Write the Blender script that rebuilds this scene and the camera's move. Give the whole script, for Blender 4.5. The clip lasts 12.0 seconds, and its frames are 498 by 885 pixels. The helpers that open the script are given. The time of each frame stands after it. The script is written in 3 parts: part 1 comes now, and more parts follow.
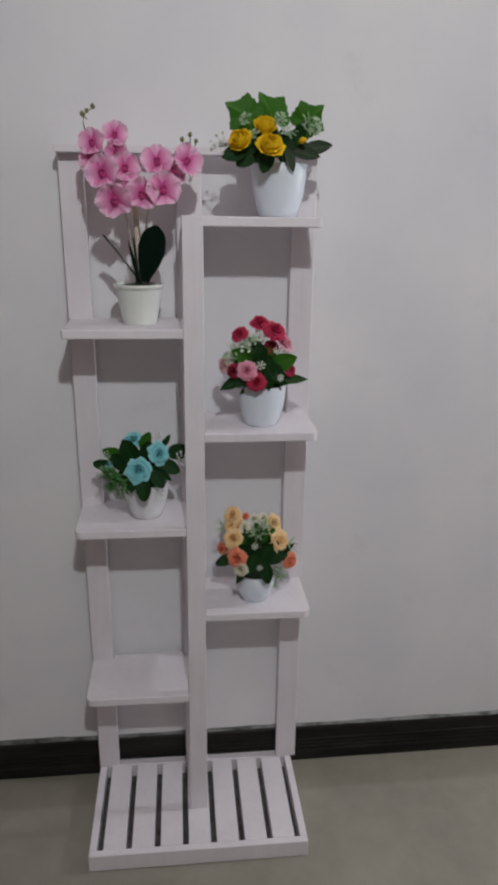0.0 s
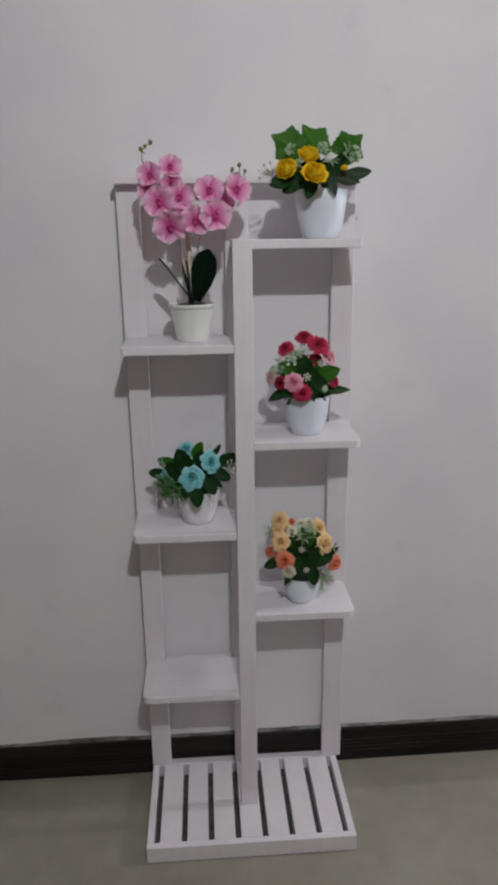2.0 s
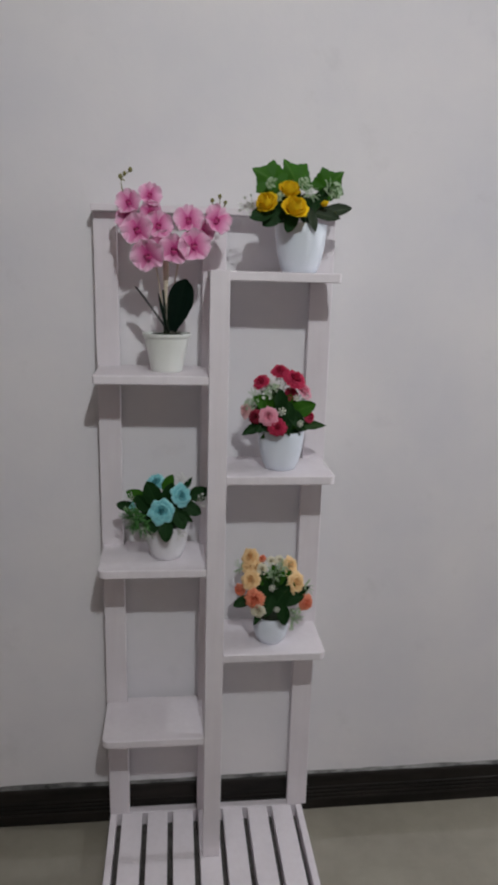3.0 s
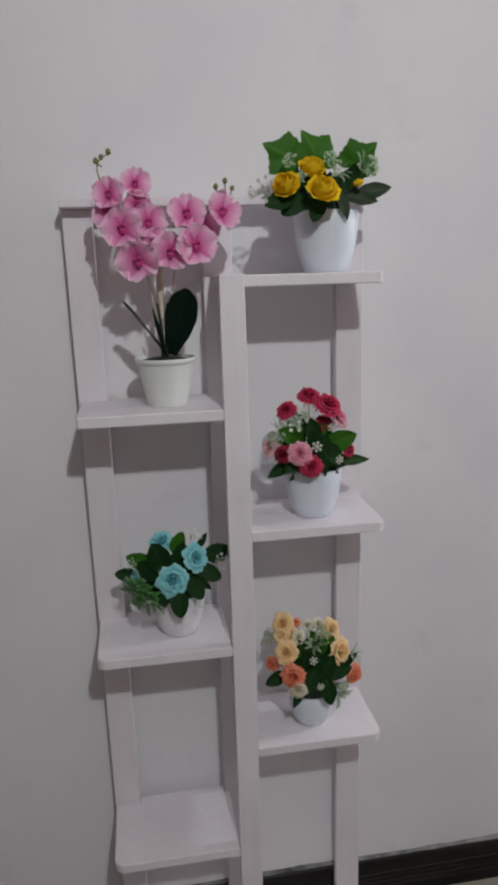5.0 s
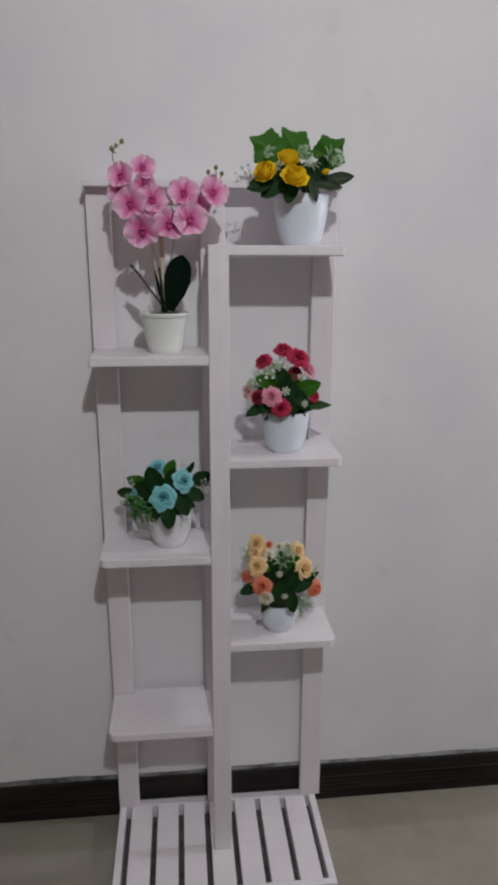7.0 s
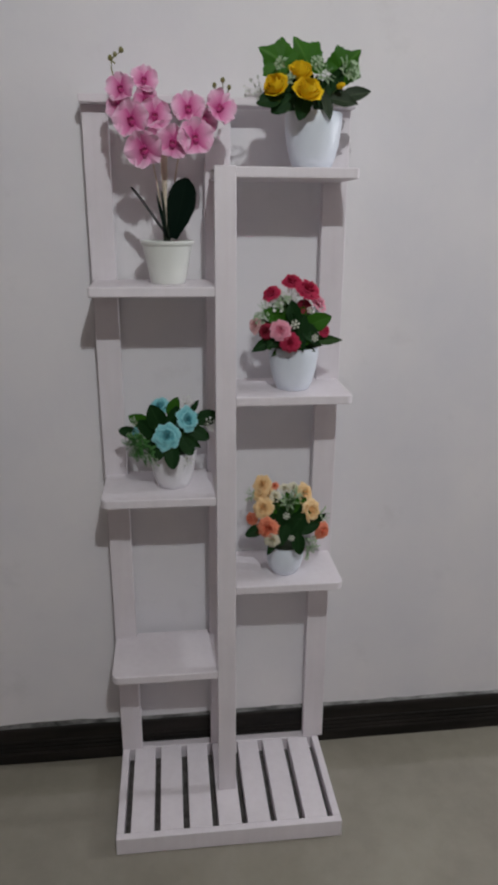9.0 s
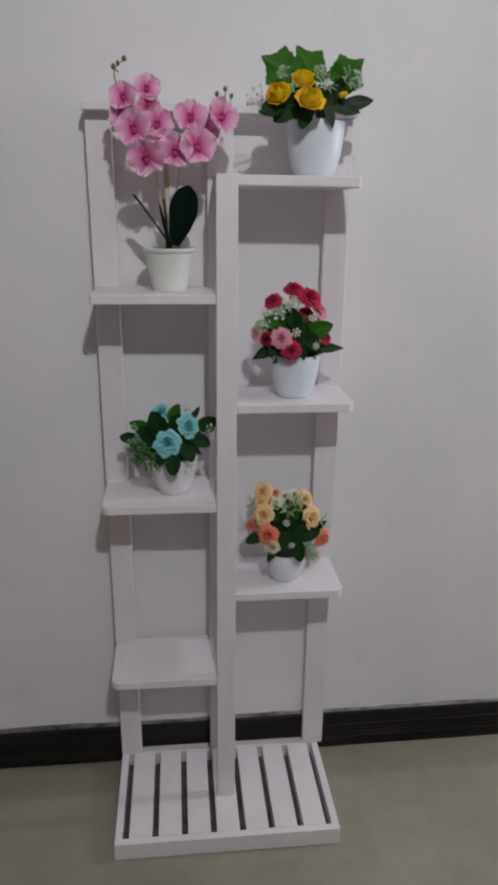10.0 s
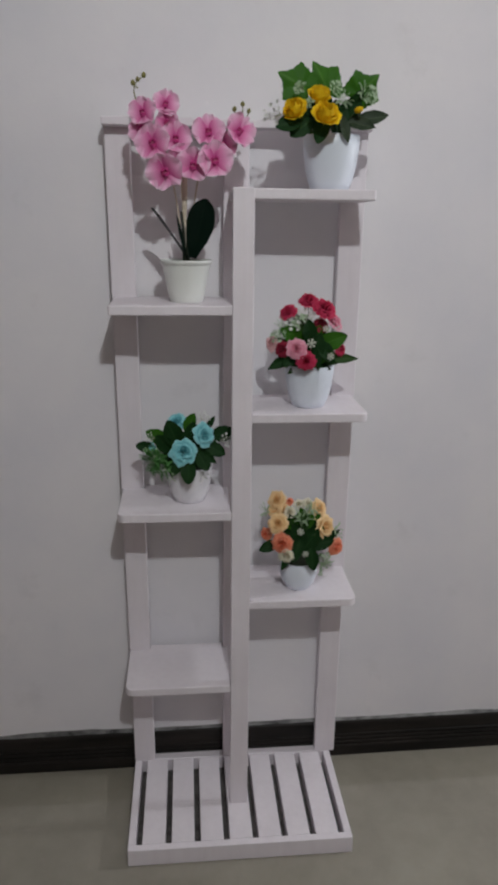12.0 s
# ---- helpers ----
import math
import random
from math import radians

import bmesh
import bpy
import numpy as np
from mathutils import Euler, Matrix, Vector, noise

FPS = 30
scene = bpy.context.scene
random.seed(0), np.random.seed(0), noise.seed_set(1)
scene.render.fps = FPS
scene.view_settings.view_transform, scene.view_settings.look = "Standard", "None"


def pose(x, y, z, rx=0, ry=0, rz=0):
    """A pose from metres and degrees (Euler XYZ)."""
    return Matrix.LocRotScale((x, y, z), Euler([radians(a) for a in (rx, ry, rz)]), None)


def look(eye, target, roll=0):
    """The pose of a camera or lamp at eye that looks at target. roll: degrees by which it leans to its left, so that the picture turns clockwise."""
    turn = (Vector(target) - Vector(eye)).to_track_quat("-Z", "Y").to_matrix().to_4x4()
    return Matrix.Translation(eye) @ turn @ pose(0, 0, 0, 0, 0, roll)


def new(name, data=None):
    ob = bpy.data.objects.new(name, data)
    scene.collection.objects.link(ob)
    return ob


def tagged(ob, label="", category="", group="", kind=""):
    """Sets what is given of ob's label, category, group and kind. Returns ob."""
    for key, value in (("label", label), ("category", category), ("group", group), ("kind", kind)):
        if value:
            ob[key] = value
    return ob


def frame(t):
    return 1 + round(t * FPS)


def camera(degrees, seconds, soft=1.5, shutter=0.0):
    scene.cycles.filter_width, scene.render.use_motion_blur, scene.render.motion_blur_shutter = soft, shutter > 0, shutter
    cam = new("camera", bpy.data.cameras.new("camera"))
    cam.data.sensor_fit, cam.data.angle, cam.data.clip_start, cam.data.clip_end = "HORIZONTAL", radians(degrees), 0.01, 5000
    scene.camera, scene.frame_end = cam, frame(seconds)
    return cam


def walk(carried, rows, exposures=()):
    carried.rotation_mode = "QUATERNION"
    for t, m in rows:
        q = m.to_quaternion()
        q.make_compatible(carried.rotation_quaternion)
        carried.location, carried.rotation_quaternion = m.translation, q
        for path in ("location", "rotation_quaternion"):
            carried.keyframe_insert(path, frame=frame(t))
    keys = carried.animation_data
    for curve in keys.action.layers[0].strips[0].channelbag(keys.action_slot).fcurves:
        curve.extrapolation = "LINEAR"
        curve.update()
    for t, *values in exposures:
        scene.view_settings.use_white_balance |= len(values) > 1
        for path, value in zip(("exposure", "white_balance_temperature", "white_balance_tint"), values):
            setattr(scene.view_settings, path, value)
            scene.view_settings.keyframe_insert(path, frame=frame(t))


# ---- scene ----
cam = camera(39.0, 12.0, soft=3.8)
# seconds, eye x y z, then pitch, lean and yaw in degrees
PATH = [
    (0, -0.030, -1.370, 1.553, -17.72, 0.74, -5.84),
    (0.5, -0.025, -1.392, 1.551, -17.48, -0.03, -5.77),
    (1, -0.029, -1.422, 1.561, -16.98, 0.72, -6.09),
    (1.5, -0.057, -1.458, 1.554, -17.05, -0.04, -5.26),
    (2, -0.090, -1.465, 1.559, -16.23, -0.69, -3.65),
    (2.5, -0.097, -1.447, 1.561, -15.68, -0.98, -3.61),
    (3, -0.100, -1.429, 1.546, -13.33, 1.53, -6.36),
    (3.2, -0.112, -1.396, 1.543, -13.55, 0.79, -5.97),
    (4.8, -0.183, -1.087, 1.569, -12.79, 0.19, -9.58),
    (5, -0.161, -1.082, 1.554, -13.35, -1.73, -8.64),
    (5.5, -0.134, -1.177, 1.537, -14.85, -0.51, -8.50),
    (6, -0.104, -1.291, 1.532, -14.75, 0.78, -5.95),
    (6.5, -0.089, -1.343, 1.526, -14.88, 0.17, -5.18),
    (7, -0.083, -1.379, 1.516, -14.18, 0.13, -5.67),
    (7.5, -0.103, -1.375, 1.509, -15.35, 1.46, -5.93),
    (7.7, -0.099, -1.342, 1.502, -17.26, 1.78, -6.00),
    (9.3, -0.115, -1.328, 1.462, -17.89, 0.27, -6.53),
    (9.5, -0.113, -1.328, 1.483, -16.48, 0.27, -6.50),
    (10, -0.102, -1.326, 1.477, -17.79, 0.69, -5.99),
    (10.5, -0.096, -1.333, 1.481, -17.29, 1.08, -6.32),
    (11, -0.109, -1.337, 1.480, -17.85, 1.69, -6.72),
    (11.5, -0.106, -1.334, 1.482, -17.63, 0.83, -7.03),
    (12, -0.116, -1.339, 1.486, -17.21, 0.70, -5.20),
]
walk(cam, [(t, pose(x, y, z, 0, 0, yaw) @ pose(0, 0, 0, 90 + pitch, 0, 0) @ pose(0, 0, 0, 0, 0, lean))
           for t, x, y, z, pitch, lean, yaw in PATH])

# ---------------------------------------------------------------- light
world = bpy.data.worlds.new("room_air")
scene.world = world
world.use_nodes = True
world.node_tree.nodes["Background"].inputs["Color"].default_value = (0.5, 0.52, 0.56, 1)
world.node_tree.nodes["Background"].inputs["Strength"].default_value = 0.05


def lamp(name, kind, m, power, size, colour):
    data = bpy.data.lights.new(name, kind)
    data.energy, data.color = power, colour
    if kind == "AREA":
        data.shape, data.size, data.size_y = "RECTANGLE", size[0], size[1]
    else:
        data.shadow_soft_size = size
    ob = new(name, data)
    ob.matrix_world = m
    return ob


# the room's one lamp, high behind the camera: a bulb and its reflector, turned down towards the stand
lamp("led_lamp", "AREA", look((0.14, -1.73, 2.56), (0.80, 0.343, 0.30)), 14.6, (0.065, 0.065), (0.94, 0.985, 0.995))
lamp("lamp_bulb", "POINT", pose(0.14, -1.73, 2.56), 14, 0.035, (0.94, 0.985, 0.995))
# a second bulb high on the same wall, far to the east, whose light rakes along the floor
lamp("wall_bulb", "POINT", pose(2.2, 0.20, 1.64), 42, 0.06, (0.94, 0.97, 1.02))


# ---------------------------------------------------------------- materials
def material(name, colour, rough=0.6, metal=0.0, spec=0.5):
    m = bpy.data.materials.new(name)
    m.use_nodes = True
    t = m.node_tree
    b = t.nodes["Principled BSDF"]
    b.inputs["Base Color"].default_value = (*colour, 1)
    b.inputs["Roughness"].default_value = rough
    b.inputs["Metallic"].default_value = metal
    b.inputs["Specular IOR Level"].default_value = spec
    return m, t, b


def node(t, kind, **values):
    n = t.nodes.new(kind)
    for key, value in values.items():
        n.inputs[key.replace("_", " ")].default_value = value
    return n


def ramp(t, fac, stops):
    r = t.nodes.new("ShaderNodeValToRGB")
    e = r.color_ramp.elements
    while len(e) < len(stops):
        e.new(0.5)
    for el, (p, c) in zip(e, stops):
        el.position, el.color = p, (*c, 1)
    t.links.new(fac, r.inputs["Fac"])
    return r.outputs["Color"]


def mixed(t, fac, a, b, mode="MIX"):
    m = t.nodes.new("ShaderNodeMix")
    m.data_type, m.blend_type = "RGBA", mode
    for socket, value in ((m.inputs[0], fac), (m.inputs[6], a), (m.inputs[7], b)):
        if isinstance(value, (int, float)):
            socket.default_value = value
        elif isinstance(value, tuple):
            socket.default_value = (*value, 1)
        else:
            t.links.new(value, socket)
    return m.outputs[2]


def grain(t, scale, detail=4.0, rough=0.55, stretch=None):
    c = t.nodes.new("ShaderNodeTexCoord")
    out = c.outputs["Object"]
    if stretch:
        mp = t.nodes.new("ShaderNodeMapping")
        mp.inputs["Scale"].default_value = stretch
        t.links.new(out, mp.inputs["Vector"])
        out = mp.outputs["Vector"]
    n = node(t, "ShaderNodeTexNoise", Scale=scale, Detail=detail, Roughness=rough)
    t.links.new(out, n.inputs["Vector"])
    return n.outputs["Fac"]


def bumped(t, b, height, strength, distance):
    n = node(t, "ShaderNodeBump", Strength=strength, Distance=distance)
    t.links.new(height, n.inputs["Height"])
    t.links.new(n.outputs["Normal"], b.inputs["Normal"])


def wall_paint():
    m, t, b = material("wall_paint", (0.8, 0.79, 0.8), 0.62, spec=0.3)
    blotch = ramp(t, grain(t, 2.6, 4), [(0.32, (0.748, 0.732, 0.772)), (0.68, (0.832, 0.802, 0.815))])
    smear = ramp(t, grain(t, 7, 6, 0.65), [(0.28, (0.62, 0.61, 0.60)), (0.40, (1, 1, 1))])
    t.links.new(mixed(t, 0.15, blotch, smear, "MULTIPLY"), b.inputs["Base Color"])
    bumped(t, b, grain(t, 14, 5, 0.6), 0.25, 0.004)
    return m


def stand_paint():
    m, t, b = material("stand_paint", (0.8, 0.77, 0.78), 0.5, spec=0.4)
    tone = ramp(t, grain(t, 9, 4), [(0.3, (0.765, 0.715, 0.752)), (0.72, (0.820, 0.768, 0.806))])
    fibre = ramp(t, grain(t, 60, 5, 0.6, (1, 1, 0.08)), [(0.3, (0.93, 0.92, 0.92)), (0.6, (1, 1, 1))])
    t.links.new(mixed(t, 0.55, tone, fibre, "MULTIPLY"), b.inputs["Base Color"])
    bumped(t, b, grain(t, 120, 3, 0.6, (1, 1, 0.15)), 0.12, 0.001)
    return m


def polished_floor():
    m, t, b = material("polished_floor", (0.28, 0.265, 0.23), 0.12, spec=0.9)
    tone = ramp(t, grain(t, 3.5, 5), [(0.3, (0.258, 0.236, 0.192)), (0.7, (0.322, 0.30, 0.244))])
    haze = ramp(t, grain(t, 22, 6, 0.65), [(0.3, (0.92, 0.91, 0.90)), (0.7, (1, 1, 1))])
    t.links.new(mixed(t, 1.0, tone, haze, "MULTIPLY"), b.inputs["Base Color"])
    t.links.new(ramp(t, grain(t, 8, 5), [(0.3, (0.035,) * 3), (0.75, (0.11,) * 3)]), b.inputs["Roughness"])
    bumped(t, b, grain(t, 6, 2), 0.04, 0.002)
    return m


def skirting_paint():
    m, t, b = material("skirting_paint", (0.014, 0.012, 0.011), 0.45, spec=0.15)
    t.links.new(ramp(t, grain(t, 22, 6, 0.6, (0.15, 1, 1)), [(0.35, (0.010, 0.009, 0.008)), (0.75, (0.030, 0.025, 0.022))]), b.inputs["Base Color"])
    bumped(t, b, grain(t, 40, 3, 0.5, (0.1, 1, 1)), 0.2, 0.002)
    return m


def mottled(name, dark, light, rough, scale, bump=0.15, spec=0.4):
    m, t, b = material(name, light, rough, spec=spec)
    t.links.new(ramp(t, grain(t, scale, 5), [(0.3, dark), (0.7, light)]), b.inputs["Base Color"])
    bumped(t, b, grain(t, scale * 3, 3), bump, 0.0015)
    return m


def thin(t, b, colour, share):
    """Lets part of the light through, as thin cloth does."""
    glow = t.nodes.new("ShaderNodeBsdfTranslucent")
    both = t.nodes.new("ShaderNodeMixShader")
    both.inputs["Fac"].default_value = share
    t.links.new(colour, glow.inputs["Color"])
    t.links.new(b.outputs["BSDF"], both.inputs[1])
    t.links.new(glow.outputs["BSDF"], both.inputs[2])
    t.links.new(both.outputs["Shader"], t.nodes["Material Output"].inputs["Surface"])


def petal(name, heart, middle, rim, spec=0.25):
    """Cloth petals: the colour runs from the heart of the bloom to the rim of each petal."""
    m, t, b = material(name, middle, 0.72, spec=spec)
    uv = t.nodes.new("ShaderNodeUVMap")
    sep = t.nodes.new("ShaderNodeSeparateXYZ")
    t.links.new(uv.outputs["UV"], sep.inputs[0])
    run = ramp(t, sep.outputs["Y"], [(0.05, heart), (0.45, middle), (0.95, rim)])
    weave = ramp(t, grain(t, 160, 4), [(0.3, (0.86, 0.86, 0.86)), (0.65, (1, 1, 1))])
    t.links.new(mixed(t, 1.0, run, weave, "MULTIPLY"), b.inputs["Base Color"])
    bumped(t, b, grain(t, 300, 3), 0.25, 0.0006)
    thin(t, b, mixed(t, 1.0, run, weave, "MULTIPLY"), 0.2)
    return m


def leaf_cloth(name, blade, vein, rough=0.5):
    m, t, b = material(name, blade, rough, spec=0.15)
    uv = t.nodes.new("ShaderNodeUVMap")
    sep = t.nodes.new("ShaderNodeSeparateXYZ")
    t.links.new(uv.outputs["UV"], sep.inputs[0])
    rib = ramp(t, sep.outputs["X"], [(0.0, blade), (0.46, blade), (0.5, vein), (0.54, blade), (1.0, blade)])
    tone = ramp(t, grain(t, 45, 4), [(0.3, (0.72, 0.75, 0.7)), (0.7, (1, 1, 1))])
    t.links.new(mixed(t, 1.0, rib, tone, "MULTIPLY"), b.inputs["Base Color"])
    bumped(t, b, grain(t, 150, 3), 0.2, 0.0008)
    thin(t, b, mixed(t, 1.0, rib, tone, "MULTIPLY"), 0.08)
    return m


WALL, STAND, TILE, SKIRT = wall_paint(), stand_paint(), polished_floor(), skirting_paint()
FILLER = mottled("plaster_smear", (0.02, 0.021, 0.02), (0.30, 0.295, 0.288), 0.8, 23)
WARM = mottled("warm_wall_paint", (0.70, 0.61, 0.58), (0.77, 0.67, 0.64), 0.7, 3)
COOL = mottled("cool_wall_paint", (0.62, 0.64, 0.66), (0.68, 0.70, 0.72), 0.7, 3)
# dark mottled tone that stands in for the shade inside the tray slots
SLOT_SHADE = mottled("slot_shade_tone", (0.05, 0.045, 0.042), (0.16, 0.148, 0.14), 0.85, 60)
BROWN = mottled("brown_wall_paint", (0.36, 0.30, 0.27), (0.43, 0.36, 0.32), 0.7, 3)
CEIL = mottled("ceiling_paint", (0.76, 0.70, 0.68), (0.82, 0.76, 0.73), 0.8, 3)
POT_BLUE = mottled("bluish_white_plastic", (0.70, 0.75, 0.83), (0.77, 0.81, 0.88), 0.42, 8, 0.03, 0.5)
POT_CREAM = mottled("cream_plastic", (0.74, 0.76, 0.72), (0.80, 0.81, 0.77), 0.35, 8, 0.03, 0.5)
POT_PEARL = mottled("pearly_white_plastic", (0.70, 0.69, 0.72), (0.84, 0.82, 0.85), 0.22, 20, 0.1, 0.6)
MOSS = mottled("moss", (0.006, 0.01, 0.004), (0.03, 0.045, 0.018), 0.9, 90, 0.6)
STEM = mottled("stem_green", (0.03, 0.05, 0.015), (0.07, 0.10, 0.035), 0.5, 40)
STEM_DARK = mottled("stem_dark", (0.008, 0.014, 0.008), (0.02, 0.03, 0.015), 0.5, 40)
STEM_PALE = mottled("stem_tan", (0.58, 0.49, 0.37), (0.70, 0.61, 0.48), 0.6, 30)
BUD = mottled("bud_olive", (0.13, 0.12, 0.03), (0.24, 0.22, 0.07), 0.5, 60)
ORCHID = petal("orchid_pink", (0.66, 0.07, 0.30), (0.88, 0.34, 0.60), (0.97, 0.66, 0.82))
LIP = petal("orchid_magenta", (0.70, 0.22, 0.38), (0.50, 0.03, 0.19), (0.66, 0.10, 0.33))
CREAM = petal("petal_cream", (0.70, 0.62, 0.40), (0.80, 0.75, 0.56), (0.86, 0.82, 0.68))
YELLOW = petal("petal_yellow", (0.95, 0.62, 0.010), (0.97, 0.66, 0.012), (0.98, 0.70, 0.020))
RED = petal("petal_crimson", (0.30, 0.008, 0.03), (0.54, 0.02, 0.07), (0.66, 0.05, 0.13))
WINE = petal("petal_wine", (0.12, 0.006, 0.014), (0.26, 0.012, 0.03), (0.36, 0.025, 0.06))
PINK = petal("petal_pink", (0.86, 0.22, 0.36), (0.90, 0.32, 0.46), (0.93, 0.46, 0.57))
BLUSH = petal("petal_blush", (0.76, 0.32, 0.36), (0.84, 0.46, 0.48), (0.88, 0.58, 0.58))
BLUE = petal("petal_aqua", (0.11, 0.48, 0.54), (0.21, 0.64, 0.70), (0.38, 0.80, 0.84))
PEACH = petal("petal_peach", (0.98, 0.66, 0.30), (0.98, 0.68, 0.34), (0.98, 0.72, 0.40))
ORANGE = petal("petal_coral", (0.84, 0.15, 0.07), (0.92, 0.25, 0.13), (0.94, 0.36, 0.22))
WHITE = petal("petal_white", (0.68, 0.70, 0.60), (0.78, 0.79, 0.76), (0.84, 0.84, 0.83))
HAZE = petal("petal_pale_green", (0.30, 0.44, 0.24), (0.44, 0.58, 0.38), (0.58, 0.69, 0.52))
LEAF = leaf_cloth("leaf_green", (0.042, 0.150, 0.012), (0.08, 0.21, 0.028))
LEAF_MID = leaf_cloth("leaf_mid_green", (0.035, 0.085, 0.022), (0.07, 0.14, 0.045))
LEAF_FERN = leaf_cloth("fern_green", (0.10, 0.28, 0.08), (0.15, 0.36, 0.12))
LEAF_DARK = leaf_cloth("leaf_dark_green", (0.012, 0.046, 0.011), (0.024, 0.075, 0.02), 0.6)
LEAF_GREY = leaf_cloth("leaf_grey_green", (0.04, 0.06, 0.035), (0.09, 0.12, 0.07))
LEAF_BLACK = leaf_cloth("orchid_leaf_green", (0.004, 0.014, 0.009), (0.007, 0.02, 0.012), 0.38)


# ---------------------------------------------------------------- mesh helpers
def finished(bm, name, mat, smooth=False):
    bmesh.ops.recalc_face_normals(bm, faces=bm.faces)
    me = bpy.data.meshes.new(name)
    bm.to_mesh(me)
    bm.free()
    me.materials.append(mat)
    if smooth:
        for p in me.polygons:
            p.use_smooth = True
    return me


def shown(name, me, parent=None, m=None, label=""):
    ob = new(name, me)
    ob.parent = parent
    if m is not None:
        ob.matrix_basis = m
    return tagged(ob, label)


def part(name, bm, mat, parent, label="", m=None, smooth=False):
    return shown(name, finished(bm, name, mat, smooth), parent, m, label)


def thing(name, place, label, category, group="", kind=""):
    ob = new(name)
    ob.location = place
    ob.empty_display_size = 0.05
    return tagged(ob, label, category, group, kind)


def box(lo, hi, bevel=0.0, segments=2):
    bm = bmesh.new()
    c = [(a + b) / 2 for a, b in zip(lo, hi)]
    s = [b - a for a, b in zip(lo, hi)]
    bmesh.ops.create_cube(bm, size=1, matrix=Matrix.Translation(c) @ Matrix.Diagonal((*s, 1)))
    if bevel:
        bmesh.ops.bevel(bm, geom=bm.edges[:], offset=bevel, segments=segments, profile=0.5, affect="EDGES")
    return bm


def board(outline, z0, z1, bevel):
    """A flat board from its outline in plan, with eased edges."""
    bm = bmesh.new()
    low = bm.faces.new([bm.verts.new((x, y, z0)) for x, y in outline])
    up = bmesh.ops.extrude_face_region(bm, geom=[low])
    bmesh.ops.translate(bm, vec=(0, 0, z1 - z0), verts=[v for v in up["geom"] if isinstance(v, bmesh.types.BMVert)])
    flat = [e for e in bm.edges if abs(e.verts[0].co.z - e.verts[1].co.z) < 1e-6]
    bmesh.ops.bevel(bm, geom=flat, offset=bevel, segments=2, profile=0.5, affect="EDGES")
    return bm


def lathe(profile, n=40, wobble=0.0):
    bm = bmesh.new()
    rings = []
    for k, (r, z) in enumerate(profile):
        rings.append([bm.verts.new((r * math.cos(a) * (1 + wobble * math.sin(7 * a + 3 * z / 0.03)), r * math.sin(a) * (1 + wobble * math.sin(7 * a + 3 * z / 0.03)), z))
                      for a in (2 * math.pi * i / n for i in range(n))])
    for lo, hi in zip(rings, rings[1:]):
        for i in range(n):
            bm.faces.new((lo[i], lo[(i + 1) % n], hi[(i + 1) % n], hi[i]))
    bm.faces.new(rings[0])
    bm.faces.new(rings[-1])
    return bm


def tube(points, r0, r1, n=7, bm=None):
    bm = bm or bmesh.new()
    pts = [Vector(p) for p in points]
    rings = []
    for i, p in enumerate(pts):
        d = (pts[min(i + 1, len(pts) - 1)] - pts[max(i - 1, 0)]).normalized()
        q = d.to_track_quat("Z", "Y")
        r = r0 + (r1 - r0) * i / (len(pts) - 1)
        rings.append([bm.verts.new(p + q @ Vector((r * math.cos(2 * math.pi * k / n), r * math.sin(2 * math.pi * k / n), 0))) for k in range(n)])
    for lo, hi in zip(rings, rings[1:]):
        for k in range(n):
            bm.faces.new((lo[k], lo[(k + 1) % n], hi[(k + 1) % n], hi[k]))
    bm.faces.new(rings[0][::-1])
    bm.faces.new(rings[-1])
    return bm


def arc(a, b, bend, n=9):
    """Points from a to b, bowed by the vector bend."""
    a, b, bend = Vector(a), Vector(b), Vector(bend)
    return [a.lerp(b, k / n) + bend * 4 * (k / n) * (1 - k / n) for k in range(n + 1)]


def sheet(bm, uvs, nu, nv, f):
    """A curved patch: f(u, v) with u in -1..1 across and v in 0..1 along."""
    grid = [[bm.verts.new(f(2 * i / nu - 1, j / nv)) for i in range(nu + 1)] for j in range(nv + 1)]
    for j in range(nv):
        for i in range(nu):
            corners = ((i, j), (i + 1, j), (i + 1, j + 1), (i, j + 1))
            try:
                face = bm.faces.new([grid[b][a] for a, b in corners])
            except ValueError:
                continue
            for loop, (a, b) in zip(face.loops, corners):
                loop[uvs].uv = (a / nu, b / nv)


